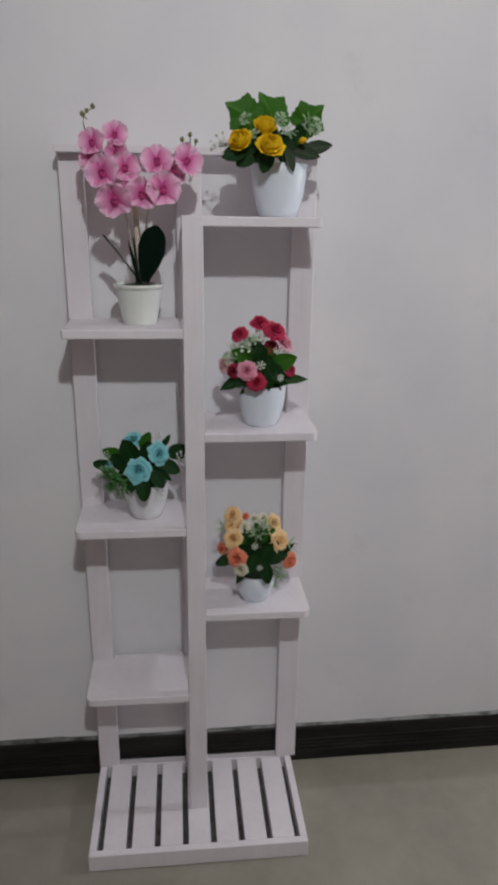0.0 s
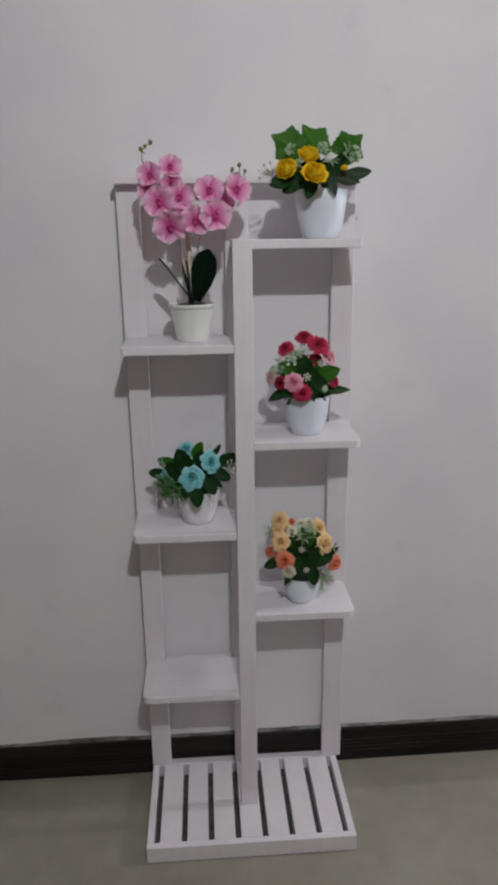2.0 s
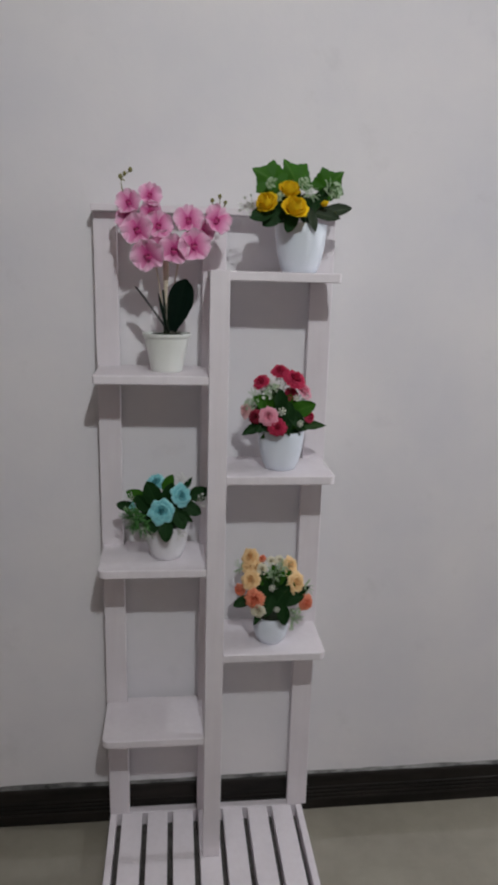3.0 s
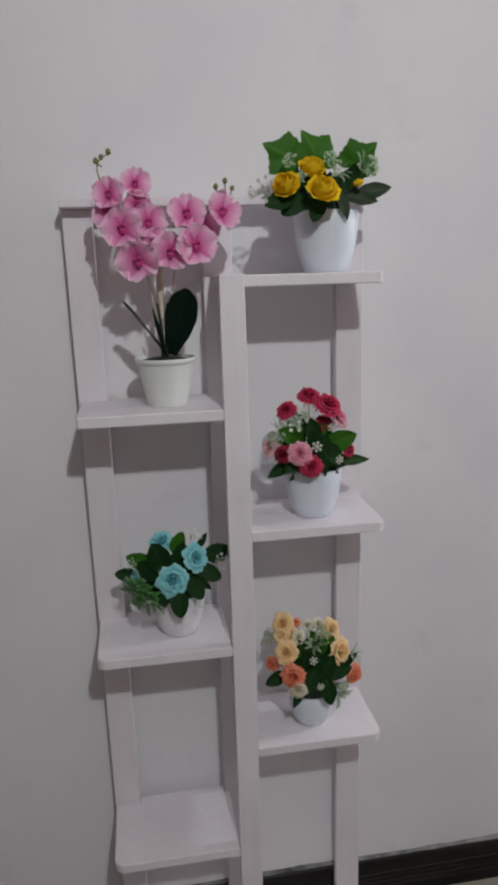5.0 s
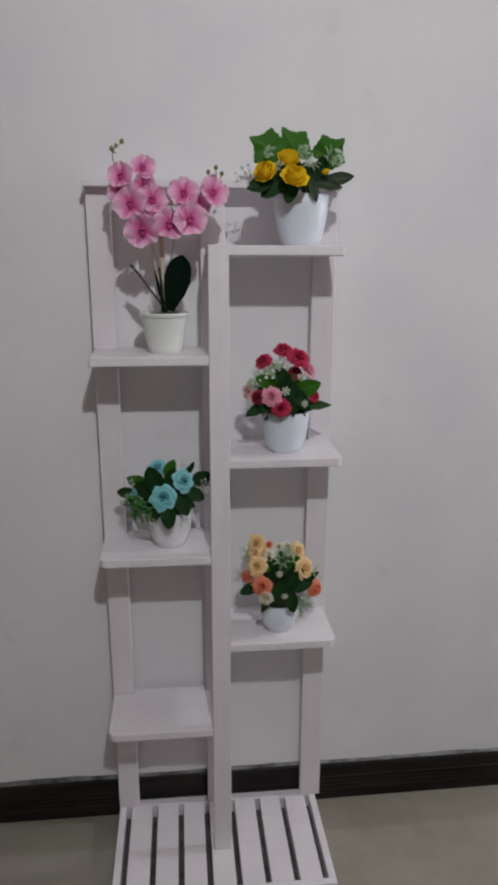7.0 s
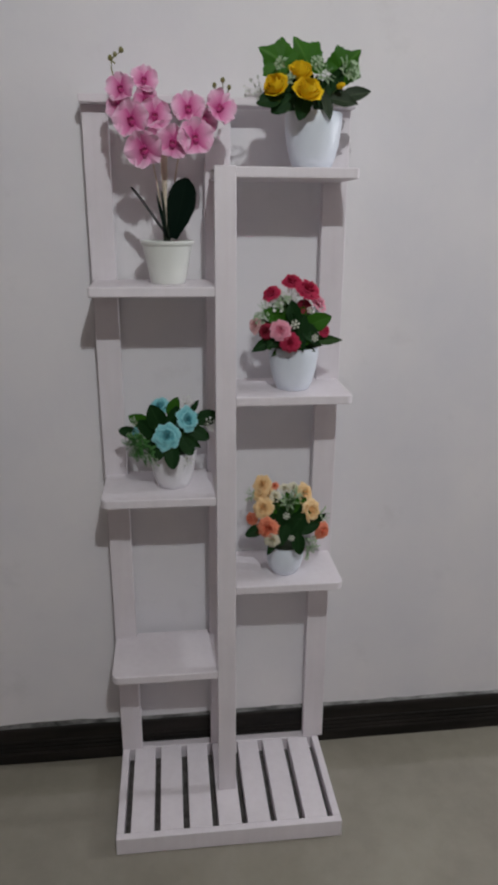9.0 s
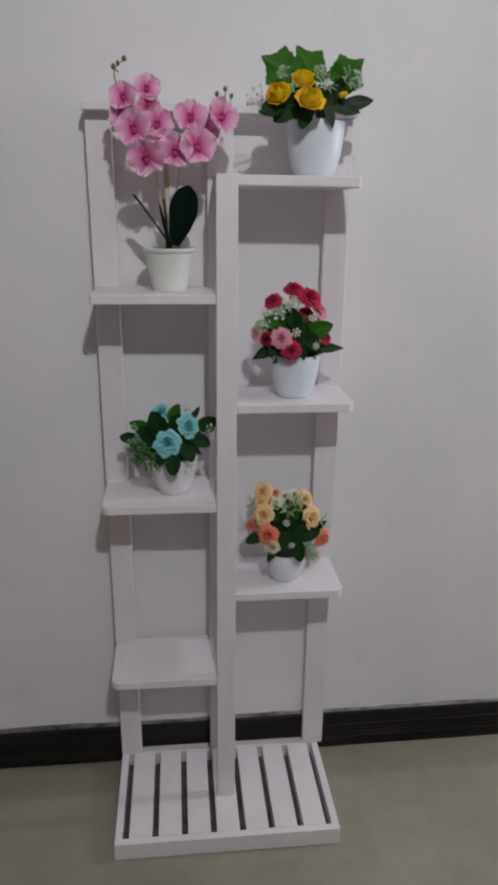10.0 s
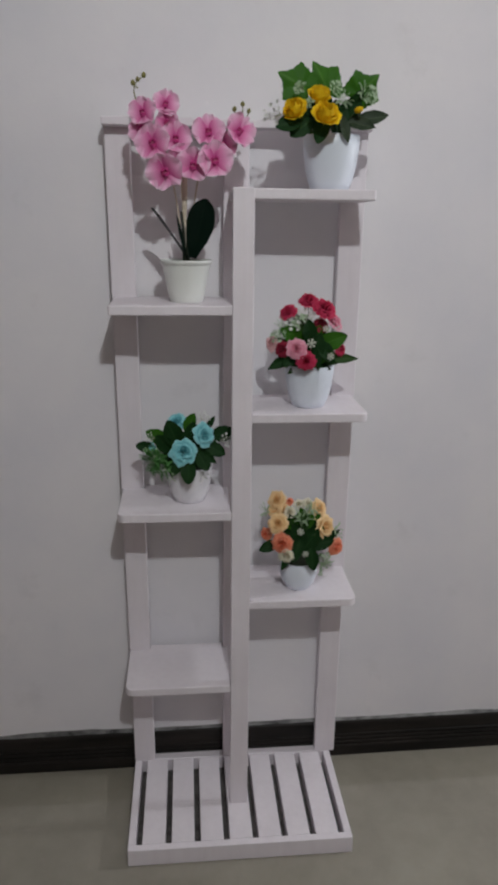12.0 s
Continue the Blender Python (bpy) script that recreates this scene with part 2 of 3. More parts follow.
def bloom(name, rings, mat, ruffle, seed, tip=0.0):
    """A double bloom of unit radius that faces +z. rings: count, radius, height, curl of each whorl from the heart outwards."""
    rnd = random.Random(seed)
    bm = bmesh.new()
    uvs = bm.loops.layers.uv.new("UVMap")
    for k, (count, radius, height, curl) in enumerate(rings):
        turn = rnd.uniform(0, 6.28)
        for p in range(count):
            a = turn + 2 * math.pi * p / count + rnd.uniform(-0.12, 0.12)
            spread = 2 * math.pi / count * rnd.uniform(1.25, 1.5)
            rad, hi, cu = radius * rnd.uniform(0.92, 1.08), height * rnd.uniform(0.93, 1.07), curl * rnd.uniform(0.7, 1.3)
            ph = rnd.uniform(0, 6.28)

            def f(u, v):
                w = math.sin(math.pi * (0.22 + 0.52 * v)) * (1 - tip * max(0, v - 0.6) * abs(u))
                ang = a + spread * 0.5 * u * w * (1 if count > 2 else 0.8)
                point = 1 + tip * 0.45 * v ** 4 * (0.45 - abs(u))
                r = point * rad * (min(1, 5 * v) * 0.18 + 0.62 * math.sin(v * 1.45)) + cu * v ** 3 * (1 - 0.25 * u * u) + ruffle * v * v * (math.sin(5 * u + ph) + 0.6 * math.sin(9 * u - 2 * ph + 4 * v))
                z = hi * (math.sin(v * 1.5) - 0.10 * u * u * v) - 0.9 * cu * v ** 5 + 0.7 * ruffle * v * v * math.sin(7 * u + 2 * ph) - 0.35
                return (r * math.cos(ang), r * math.sin(ang), z)

            sheet(bm, uvs, 8, 6, f)
    bmesh.ops.remove_doubles(bm, verts=bm.verts, dist=0.004)
    return finished(bm, name, mat, True)


SOFT_ROSE = [(3, 0.20, 0.82, -0.02), (4, 0.42, 0.79, 0.05), (5, 0.70, 0.68, 0.13), (6, 1.00, 0.46, 0.22)]
CUPPED_ROSE = [(3, 0.34, 1.02, -0.12), (3, 0.56, 1.06, -0.16), (4, 0.82, 1.02, -0.16), (4, 1.02, 0.92, -0.10), (5, 1.14, 0.72, 0.02)]
PINKS = [(4, 0.26, 0.98, -0.04), (6, 0.46, 0.95, 0.08), (8, 0.70, 0.82, 0.14), (9, 0.92, 0.60, 0.18), (9, 1.04, 0.34, 0.18)]


def orchid_petals(seed):
    """Moth-orchid petals of unit radius, facing +z: three sepals behind, two broad petals before them."""
    rnd = random.Random(seed)
    bm = bmesh.new()
    uvs = bm.loops.layers.uv.new("UVMap")
    for a, length, width, lift in ((90, 1.06, 0.60, 0.0), (226, 1.06, 0.58, 0.0), (314, 1.06, 0.58, 0.0), (12, 1.10, 0.80, 0.10), (168, 1.10, 0.80, 0.10)):
        a = radians(a + rnd.uniform(-7, 7))
        ph, fold = rnd.uniform(0, 6.28), rnd.uniform(-0.22, 0.06)

        def f(u, v):
            w = width * math.sin(math.pi * (0.05 + 0.80 * v ** 0.9)) ** 0.62
            along, across = length * (0.05 + 0.95 * v * (1 - 0.20 * u * u * v)), w * u
            z = lift * math.sin(math.pi * v) + 0.30 * v * v - fold * u * u * v - 0.05 + 0.14 * v * v * math.sin(5 * u + ph) + 0.07 * v ** 3 * math.sin(13 * u + 2 * ph)
            return (along * math.cos(a) - across * math.sin(a), along * math.sin(a) + across * math.cos(a), z)

        sheet(bm, uvs, 12, 8, f)
    return finished(bm, "orchid_petals", ORCHID, True)


def orchid_lip():
    bm = bmesh.new()
    uvs = bm.loops.layers.uv.new("UVMap")
    for a, length, width, lift in ((270, 0.42, 0.26, 0.30), (35, 0.30, 0.17, 0.34), (145, 0.30, 0.17, 0.34), (90, 0.16, 0.10, 0.30)):
        a = radians(a)

        def f(u, v):
            w = width * math.sin(math.pi * (0.12 + 0.78 * v))
            along, across = length * v, w * u
            return (along * math.cos(a) - across * math.sin(a), along * math.sin(a) + across * math.cos(a), 0.06 + lift * math.sin(2.2 * v) - 0.25 * u * u * v)

        sheet(bm, uvs, 5, 5, f)
    return finished(bm, "orchid_lip", LIP, True)


def leaf_mesh(name, mat, width=0.5, fold=0.25, droop=0.25, wave=0.04, blunt=1.0, seed=1, belly=0.85):
    """A leaf of length 2 along y, from -1 to 1, that faces +z."""
    rnd = random.Random(seed)
    ph = rnd.uniform(0, 6.28)
    bm = bmesh.new()
    uvs = bm.loops.layers.uv.new("UVMap")

    def f(u, v):
        w = width * (math.sin(math.pi * min(1, 0.02 + 0.97 * v ** belly)) ** blunt) * (1 + 0.03 * math.sin(24 * v))
        return (w * u, 2 * v - 1, fold * width * abs(u) ** 1.3 - droop * v * v + wave * math.sin(9 * v + ph) * u)

    sheet(bm, uvs, 8, 12, f)
    return finished(bm, name, mat, True)


def ivy_mesh(name, mat, seed):
    """A lobed ivy leaf of about unit radius, its tip along y, facing +z."""
    rnd = random.Random(seed)
    bm = bmesh.new()
    uvs = bm.loops.layers.uv.new("UVMap")
    n, rings = 96, 6
    mid = bm.verts.new((0, -0.5, 0))
    loops = []
    for j in range(1, rings + 1):
        ring = []
        for i in range(n):
            a = 2 * math.pi * i / n
            t = abs((math.degrees(a) - 90 + 180) % 360 - 180)
            d = float(np.interp(t, (0, 10, 28, 50, 60, 70, 92, 118, 126, 136, 155, 180), (1.58, 1.24, 1.06, 1.13, 1.34, 1.12, 0.97, 1.0, 1.12, 0.92, 0.72, 0.25)))
            d *= 1 + 0.030 * math.sin(a * 19) + 0.02 * rnd.uniform(-1, 1)
            q = d * j / rings
            z = 0.16 * q - 0.20 * q * q + 0.06 * math.sin(5 * a) * q
            ring.append(bm.verts.new((q * math.cos(a), q * math.sin(a) - 0.5, z)))
        loops.append(ring)
    for i in range(n):
        faces = [bm.faces.new((mid, loops[0][i], loops[0][(i + 1) % n]))]
        for lo, hi in zip(loops, loops[1:]):
            faces.append(bm.faces.new((lo[i], hi[i], hi[(i + 1) % n], lo[(i + 1) % n])))
        for face in faces:
            for loop in face.loops:
                loop[uvs].uv = (0.5 + 0.4 * loop.vert.co.x, 0.5 + 0.4 * loop.vert.co.y)
    return finished(bm, name, mat, True)


def sprig_mesh(name, mat, seed, count=9, flat=0.5, size=0.17, petals=5):
    """A spray of tiny blossoms on hair-thin stalks, about unit radius, facing +z."""
    rnd = random.Random(seed)
    bm = bmesh.new()
    uvs = bm.loops.layers.uv.new("UVMap")
    for k in range(count):
        a, r = 2.4 * k + rnd.uniform(-0.3, 0.3), math.sqrt((k + 0.5) / count) * 0.95
        c = Vector((r * math.cos(a), r * math.sin(a), flat * (1 - r * r) * rnd.uniform(0.6, 1.3)))
        tube(arc((0, 0, -0.9), c, (0, 0, 0.05), 4), 0.022, 0.014, 4, bm)
        tilt = Euler((rnd.uniform(-0.7, 0.7), rnd.uniform(-0.7, 0.7), rnd.uniform(0, 6))).to_matrix()
        for p in range(petals):
            b = 2 * math.pi * p / petals

            def f(u, v):
                w = size * 0.42 * math.sin(math.pi * (0.1 + 0.82 * v))
                q = Vector((size * v * math.cos(b) - w * u * math.sin(b), size * v * math.sin(b) + w * u * math.cos(b), 0.35 * size * v * v))
                return c + tilt @ q

            sheet(bm, uvs, 2, 3, f)
    return finished(bm, name, mat, True)


def fern_mesh(name, mat, seed, count=7):
    """A tuft of feathery plastic fern, about unit radius, facing +z."""
    rnd = random.Random(seed)
    bm = bmesh.new()
    uvs = bm.loops.layers.uv.new("UVMap")
    for k in range(count):
        a = 2 * math.pi * k / count + rnd.uniform(-0.3, 0.3)
        tip = Vector((math.cos(a), math.sin(a), rnd.uniform(0.0, 0.6))) * rnd.uniform(0.75, 1.05)
        spine = arc((0, 0, -0.5), tip, (0, 0, 0.18), 8)
        tube(spine, 0.02, 0.01, 4, bm)
        side = Vector((-math.sin(a), math.cos(a), 0))
        for j in range(2, 9):
            for s in (-1, 1):
                base, reach = spine[j], 0.26 * (1.15 - j / 10)
                way = (side * s + (tip - spine[0]).normalized() * 0.7 + Vector((0, 0, rnd.uniform(-0.2, 0.4)))).normalized()
                up = way.cross(side).normalized()

                def f(u, v):
                    return base + way * reach * v + up * 0.07 * u * math.sin(math.pi * (0.1 + 0.85 * v))

                sheet(bm, uvs, 2, 2, f)
    return finished(bm, name, mat, True)


def star_mesh(name, mat):
    """A white plastic star blossom: a centre bead with six beads round it, facing +z."""
    bm = bmesh.new()
    for k in range(7):
        a = math.pi / 3 * k
        c = (0, 0, 0.12) if k == 6 else (0.72 * math.cos(a), 0.72 * math.sin(a), 0)
        bmesh.ops.create_icosphere(bm, subdivisions=2, radius=0.30 if k == 6 else 0.27, matrix=Matrix.Translation(c) @ Matrix.Diagonal((1, 1, 0.6, 1)))
        if k < 6:
            tube([(0, 0, 0), c], 0.1, 0.1, 5, bm)
    tube([(0, 0, -1.5), (0, 0, 0)], 0.06, 0.06, 5, bm)
    return finished(bm, name, mat, True)


def bud_mesh(name, mat):
    return finished(lathe([(0.05, -1.0), (0.55, -0.75), (0.85, -0.2), (0.82, 0.25), (0.5, 0.8), (0.06, 1.1)], 14), name, mat, True)


def facing(place, normal, size, spin=0.0, stretch=1.0):
    q = Vector(normal).normalized().to_track_quat("Z", "Y").to_matrix().to_4x4()
    return Matrix.Translation(place) @ q @ pose(0, 0, 0, 0, 0, spin) @ Matrix.Diagonal((size, size * stretch, size, 1))


def along(place, tip, normal, size, width=1.0):
    """A pose whose y axis runs along tip and whose z axis faces normal as nearly as may be."""
    y = Vector(tip).normalized()
    x = y.cross(Vector(normal)).normalized()
    z = x.cross(y)
    m = Matrix((x, y, z)).transposed().to_4x4()
    return Matrix.Translation(place) @ m @ Matrix.Diagonal((size * width, size, size, 1))


# ---------------------------------------------------------------- room
WALL_Y, WEST, EAST, SOUTH, TOP = 0.343, -3.2, 4.2, -4.6, 3.0
for name, lo, hi, mat in (("wall_north", (WEST - 0.12, WALL_Y, -0.05), (EAST + 0.12, WALL_Y + 0.12, TOP), WALL),
                          ("wall_south", (WEST - 0.12, SOUTH - 0.12, -0.05), (EAST + 0.12, SOUTH, TOP), WARM),
                          ("wall_west", (WEST - 0.12, SOUTH, -0.05), (WEST, WALL_Y + 0.06, TOP), BROWN),
                          ("wall_east", (EAST, SOUTH, -0.05), (EAST + 0.12, WALL_Y + 0.06, TOP), COOL)):
    tagged(shown(name, finished(box(lo, hi), name, mat)), "plain white painted plaster wall" if mat is WALL else "plain painted plaster wall", "wall", kind="structure")

tagged(shown("ceiling", finished(box((WEST - 0.12, SOUTH - 0.12, TOP), (EAST + 0.12, WALL_Y + 0.12, TOP + 0.1)), "ceiling", CEIL)),
       "plain pale painted ceiling", "ceiling", kind="structure")
tagged(shown("floor", finished(box((WEST, SOUTH, -0.06), (EAST, WALL_Y + 0.06, 0.0)), "floor", TILE)),
       "glossy polished beige-grey floor", "floor", kind="structure")


def skirting():
    """A ribbed dark skirting, its section run along the wall."""
    sec = [(WALL_Y, 0.0), (0.331, 0.0), (0.331, 0.020)]
    for z in (0.034, 0.047, 0.060, 0.073):
        sec += [(0.331, z - 0.0035), (0.3288, z - 0.0022), (0.3280, z), (0.3288, z + 0.0022), (0.331, z + 0.0035)]
    sec += [(0.331, 0.106), (0.3335, 0.113), (0.338, 0.117), (WALL_Y, 0.118)]
    bm = bmesh.new()
    n = 60
    rows = []
    for k in range(n + 1):
        x = WEST + (EAST - WEST) * k / n
        sag = 0.0015 * math.sin(3.1 * x + 1) + 0.0008 * math.sin(11 * x)
        rows.append([bm.verts.new((x, y - (sag if y < WALL_Y else 0), z)) for y, z in sec])
    for a, b in zip(rows, rows[1:]):
        for i in range(len(sec) - 1):
            bm.faces.new((a[i], a[i + 1], b[i + 1], b[i]))
    return bm


tagged(shown("baseboard", finished(skirting(), "baseboard", SKIRT)), "glossy black-brown ribbed baseboard along the wall", "baseboard", kind="structure")


def smear():
    """The ragged grey edge of filler and dust where the skirting meets the wall: long swells, short breaks, fine teeth."""
    bm = bmesh.new()
    n = 1800
    rows = []
    for k in range(n + 1):
        x = WEST + (EAST - WEST) * k / n
        swell = max(0.0, noise.noise((x * 3.3, 3.1, 0)) + 0.2)
        rag = 0.45 * max(0.0, 0.4 + noise.noise((x * 17, 7.7, 0))) + 0.25 * abs(noise.noise((x * 90, 1.3, 0)))
        top = 0.1182 + 0.0012 + 0.009 * swell + 0.006 * rag
        low = 0.1168 - 0.006 * max(0.0, noise.noise((x * 12, 9.2, 0)))
        rows.append([bm.verts.new((x, y, z)) for y, z in ((0.3355 + 0.1 * (low - 0.1168), low), (0.3380, 0.1188), (0.3412, max(0.1192, top - 0.0015)), (WALL_Y - 0.0004, top + 0.0006))])
    for a, b in zip(rows, rows[1:]):
        for i in range(3):
            bm.faces.new((a[i], a[i + 1], b[i + 1], b[i]))
    return bm


tagged(shown("trim", finished(smear(), "trim", FILLER, True)), "ragged grey filler along the top of the baseboard", "trim", kind="structure")

# the wall stands half a degree askew to the plant stand
for name in ("wall_north", "baseboard", "trim"):
    bpy.data.objects[name].matrix_world = Matrix.Translation((0, WALL_Y, 0)) @ pose(0, 0, 0, 0, 0, 0.5) @ Matrix.Translation((0, -WALL_Y, 0))

# ---------------------------------------------------------------- plant stand
stand = thing("plant_stand", (0, 0.16, 0), "tall white-painted wooden plant stand with six staggered shelves", "plant stand")
TO_STAND = Matrix.Translation((0, -0.16, 0))


def stand_part(name, bm, label=""):
    return part(name, bm, STAND, stand, label, TO_STAND)


TRAY_Z, TRAY_B = 0.047, 0.326
stand_part("rail", box((-0.275, 0.0, 0.0), (0.275, 0.018, TRAY_Z), 0.002))
stand_part("rail", box((-0.275, 0.300, 0.0), (0.275, TRAY_B, TRAY_Z), 0.002))
for s in (-1, 1):
    lo, hi = sorted((s * 0.275, s * 0.2565))
    stand_part("rail", box((lo, 0.0182, 0.0), (hi, 0.2998, TRAY_Z), 0.002))
slots = [-0.2487 + 0.0713 * k for k in range(8)]
for a, b in zip(slots, slots[1:]):
    stand_part("slat", box((a + 0.0075, 0.0182, 0.0085), (b - 0.0075, 0.2998, TRAY_Z - 0.0004), 0.0018))
# added dark sheet below the slats: paints the slots' depth as shade
part("bottom_board", box((-0.2564, 0.0183, 0.002), (0.2564, 0.2997, 0.008)), SLOT_SHADE, stand, "dark sheet under the slats, added for the shade in the slots", TO_STAND)
left = box((-0.2755, 0.300, TRAY_Z), (-0.2205, 0.320, 1.681), 0.002)
for v in left.verts:
    v.co.x -= 0.0095 * v.co.z / 1.681
stand_part("upright", left)
stand_part("upright", box((-0.030, 0.300, TRAY_Z), (0.027, 0.320, 1.681), 0.002))
stand_part("upright", box((0.232, 0.300, TRAY_Z), (0.288, 0.320, 1.681), 0.002))
stand_part("rail", box((-0.286, 0.264, 1.681), (0.291, 0.322, 1.697), 0.002))
stand_part("post", box((-0.020, 0.128, TRAY_Z), (0.024, 0.152, 1.5564), 0.0015))


def shelf(x0, x1, z, round_left, round_right):
    """A shelf board with a tongue between the uprights; its free front corners are rounded by the radii given."""
    y0, y1, back = 0.1290, 0.2995, 0.3190
    inner = (-0.2225, -0.0305) if x0 < -0.1 else (0.0275, 0.2315)
    out = [(x1, y1), (inner[1], y1), (inner[1], back), (inner[0], back), (inner[0], y1), (x0, y1)]
    for x, r, start in ((x0, round_left, 180), (x1, round_right, 270)):
        s = 1 if x == x0 else -1
        if r:
            out += [(x + s * r + r * math.cos(radians(start + 15 * k)), y0 + r + r * math.sin(radians(start + 15 * k))) for k in range(7)]
        else:
            out.append((x, y0))
    return board(out, z, z + 0.0205, 0.0025)


for x0, x1, z, rl, rr in ((-0.0172, 0.270, 1.535, 0, 0.006), (-0.276, -0.0205, 1.305, 0.006, 0), (0.0245, 0.281, 1.072, 0, 0.014),
                          (-0.276, -0.0205, 0.843, 0.018, 0), (0.0245, 0.281, 0.614, 0, 0.018), (-0.276, -0.0205, 0.385, 0.020, 0)):
    stand_part("shelf", shelf(x0, x1, z, rl, rr))

# ---------------------------------------------------------------- potted flowers
STAR, BUDM = star_mesh("star_blossom", WHITE), bud_mesh("bud", BUD)
SPRIG_W, SPRIG_H = sprig_mesh("white_sprig", WHITE, 3, 11, 0.5, 0.18), sprig_mesh("pale_sprig", HAZE, 4, 26, 0.7, 0.19)
FERN_G, FERN_P = fern_mesh("fern", LEAF_FERN, 5, 26), fern_mesh("fern_pale", HAZE, 6, 8)


def pot(parent, profile, mat, label, moss_z, moss_r, wobble=0.0):
    inner = [(r - 0.003, z) for r, z in profile[::-1] if z > moss_z - 0.012]
    p = part("pot", lathe(profile + inner, 48, wobble), mat, parent, label, smooth=True)
    part("moss", lathe([(moss_r, moss_z - 0.006), (moss_r, moss_z), (moss_r * 0.6, moss_z + 0.004), (0.004, moss_z + 0.006)], 28), MOSS, p, "dark green moss filling", smooth=True)
    return p


def plant(name, base, label):
    return thing(name, base, label, "potted flowers", "potted flowers on the stand")


class Bouquet:
    """Blooms, leaves and stalks of one potted plant, placed in the room's own coordinates."""

    def __init__(self, root, heart, seed):
        self.root, self.base, self.heart, self.rnd = root, Vector(root.location), Vector(heart), random.Random(seed)

    def out(self, place, pull=0.045):
        d = Vector(place) - self.heart
        return Vector((d.x, min(d.y, 0) - pull, d.z * 0.8 + 0.004))

    def stalk(self, place, r=0.0012, mat=None):
        end = Vector(place) - self.base
        foot = self.heart - self.base
        foot = Vector((foot.x * 0.5, foot.y * 0.5, foot.z - 0.055))
        part("stem", tube(arc(foot, end, (0, 0, 0.006), 6), r, r * 0.8, 6), mat or STEM, self.root, smooth=True)

    def bloom(self, name, me, x, y, z, r, label="", pull=0.045, stem=True, way=None):
        n = Vector(way) if way else self.out((x, y, z), pull)
        place = Vector((x, y, z))
        ob = shown(name, me, self.root, facing(place - self.base, n, r * 1.05, self.rnd.uniform(0, 360)), label)
        if stem:
            self.stalk(place - n.normalized() * r * 0.4)
        return ob

    def leaf(self, me, x, y, z, r, angle, width=1.0, tilt=(0, 0), name="leaf"):
        a = radians(angle)
        tip = Vector((math.cos(a), -0.25 + 0.2 * self.rnd.uniform(-1, 1), math.sin(a)))
        normal = Vector((self.rnd.uniform(-0.35, 0.35) + tilt[0], -1, 0.35 + self.rnd.uniform(-0.2, 0.2) + tilt[1]))
        ob = shown(name, me, self.root, along(Vector((x, y, z)) - self.base, tip, normal, r, width))
        return ob

    def fill(self, kinds, count, rx, ry, rz, size, keep=0.25):
        """Small leaves packed round the heart, each turned outwards, so that no gap shows between the blooms."""
        for k in range(count):
            a, h = 2.4 * k, -0.55 + 1.35 * (k + 0.5) / count
            w = math.sqrt(max(0.0, 1 - min(1, abs(h)) ** 2)) * self.rnd.uniform(0.55, 0.95)
            place = self.heart + Vector((rx * w * math.cos(a), -ry * abs(w * math.sin(a)) * 0.9, rz * h))
            d = place - self.heart
            tip = Vector((d.x + self.rnd.uniform(-0.01, 0.01), 0.35 * d.y, d.z + 0.012))
            normal = Vector((d.x * 0.8, d.y - 0.03, d.z * 0.5 + 0.012))
            shown("leaf", kinds[k % len(kinds)], self.root, along(place - self.base, tip, normal, size * self.rnd.uniform(0.8, 1.15)))


# ---- orchid on the upper left shelf
orchid = plant("potted_orchid", (-0.114, 0.215, 1.3255), "pink artificial moth orchid in a tapered cream pot on a shelf")
pot(orchid, [(0.0345, 0.0), (0.036, 0.0015), (0.0405, 0.022)] + [(0.0409 + 0.0106 * k / 24 + (0.00025 if k % 2 else -0.00025), 0.024 + 0.0525 * k / 24) for k in range(25)] + [(0.0520, 0.0785), (0.0545, 0.0795), (0.0560, 0.0865), (0.0552, 0.0880)], POT_CREAM, "tapered cream plastic pot with a rim band", 0.082, 0.0505)
ob_leaf = leaf_mesh("leaf_broad", LEAF_BLACK, 0.46, 0.12, 0.06, 0.01, 0.5, 11, 1.5)
o = Bouquet(orchid, (-0.114, 0.205, 1.56), 21)
shown("leaf", ob_leaf, orchid, along(Vector((-0.086, 0.198, 1.476)) - o.base, (0.24, -0.30, 1.0), (-0.15, -1, -0.3), 0.063, 1.0), "broad near-black green leaf")
shown("leaf", ob_leaf, orchid, along(Vector((-0.146, 0.192, 1.466)) - o.base, (-0.62, -0.42, 0.93), (0.80, 0.10, 0.60), 0.066, 0.9), "broad near-black green leaf seen on edge")
part("wrap", lathe([(0.002, 0.0), (0.0025, 0.04), (0.004, 0.09), (0.0065, 0.13), (0.007, 0.19)], 12), STEM_PALE, orchid, "pale tan stem wrap", pose(-0.002, 0.010, 0.085), True)
for dx in (-0.004, 0.004):
    part("stem", tube(arc((dx, 0.002, 0.078), (dx * 2.2, 0.0, 0.185), (-dx * 0.6, -0.004, 0), 8), 0.0042, 0.0022, 8), STEM_DARK, orchid, "dark green stem foot", smooth=True)
for k, (dx, up) in enumerate(((-0.005, (-0.150, 0.190, 1.62)), (0.005, (-0.075, 0.190, 1.63)))):
    part("stem", tube(arc((dx, 0.0, 0.08), Vector(up) - o.base, (-dx, 0.014, 0.0), 10), 0.0018, 0.0013, 7), STEM_PALE, orchid, smooth=True)
shown("leaf", leaf_mesh("leaf_narrow", LEAF_BLACK, 0.09, 0.2, 0.05, 0.0, 0.8, 12), orchid, along(Vector((-0.124, 0.200, 1.465)) - o.base, (-0.22, -0.1, 1.0), (0, -1, 0), 0.042), "narrow dark leaf")
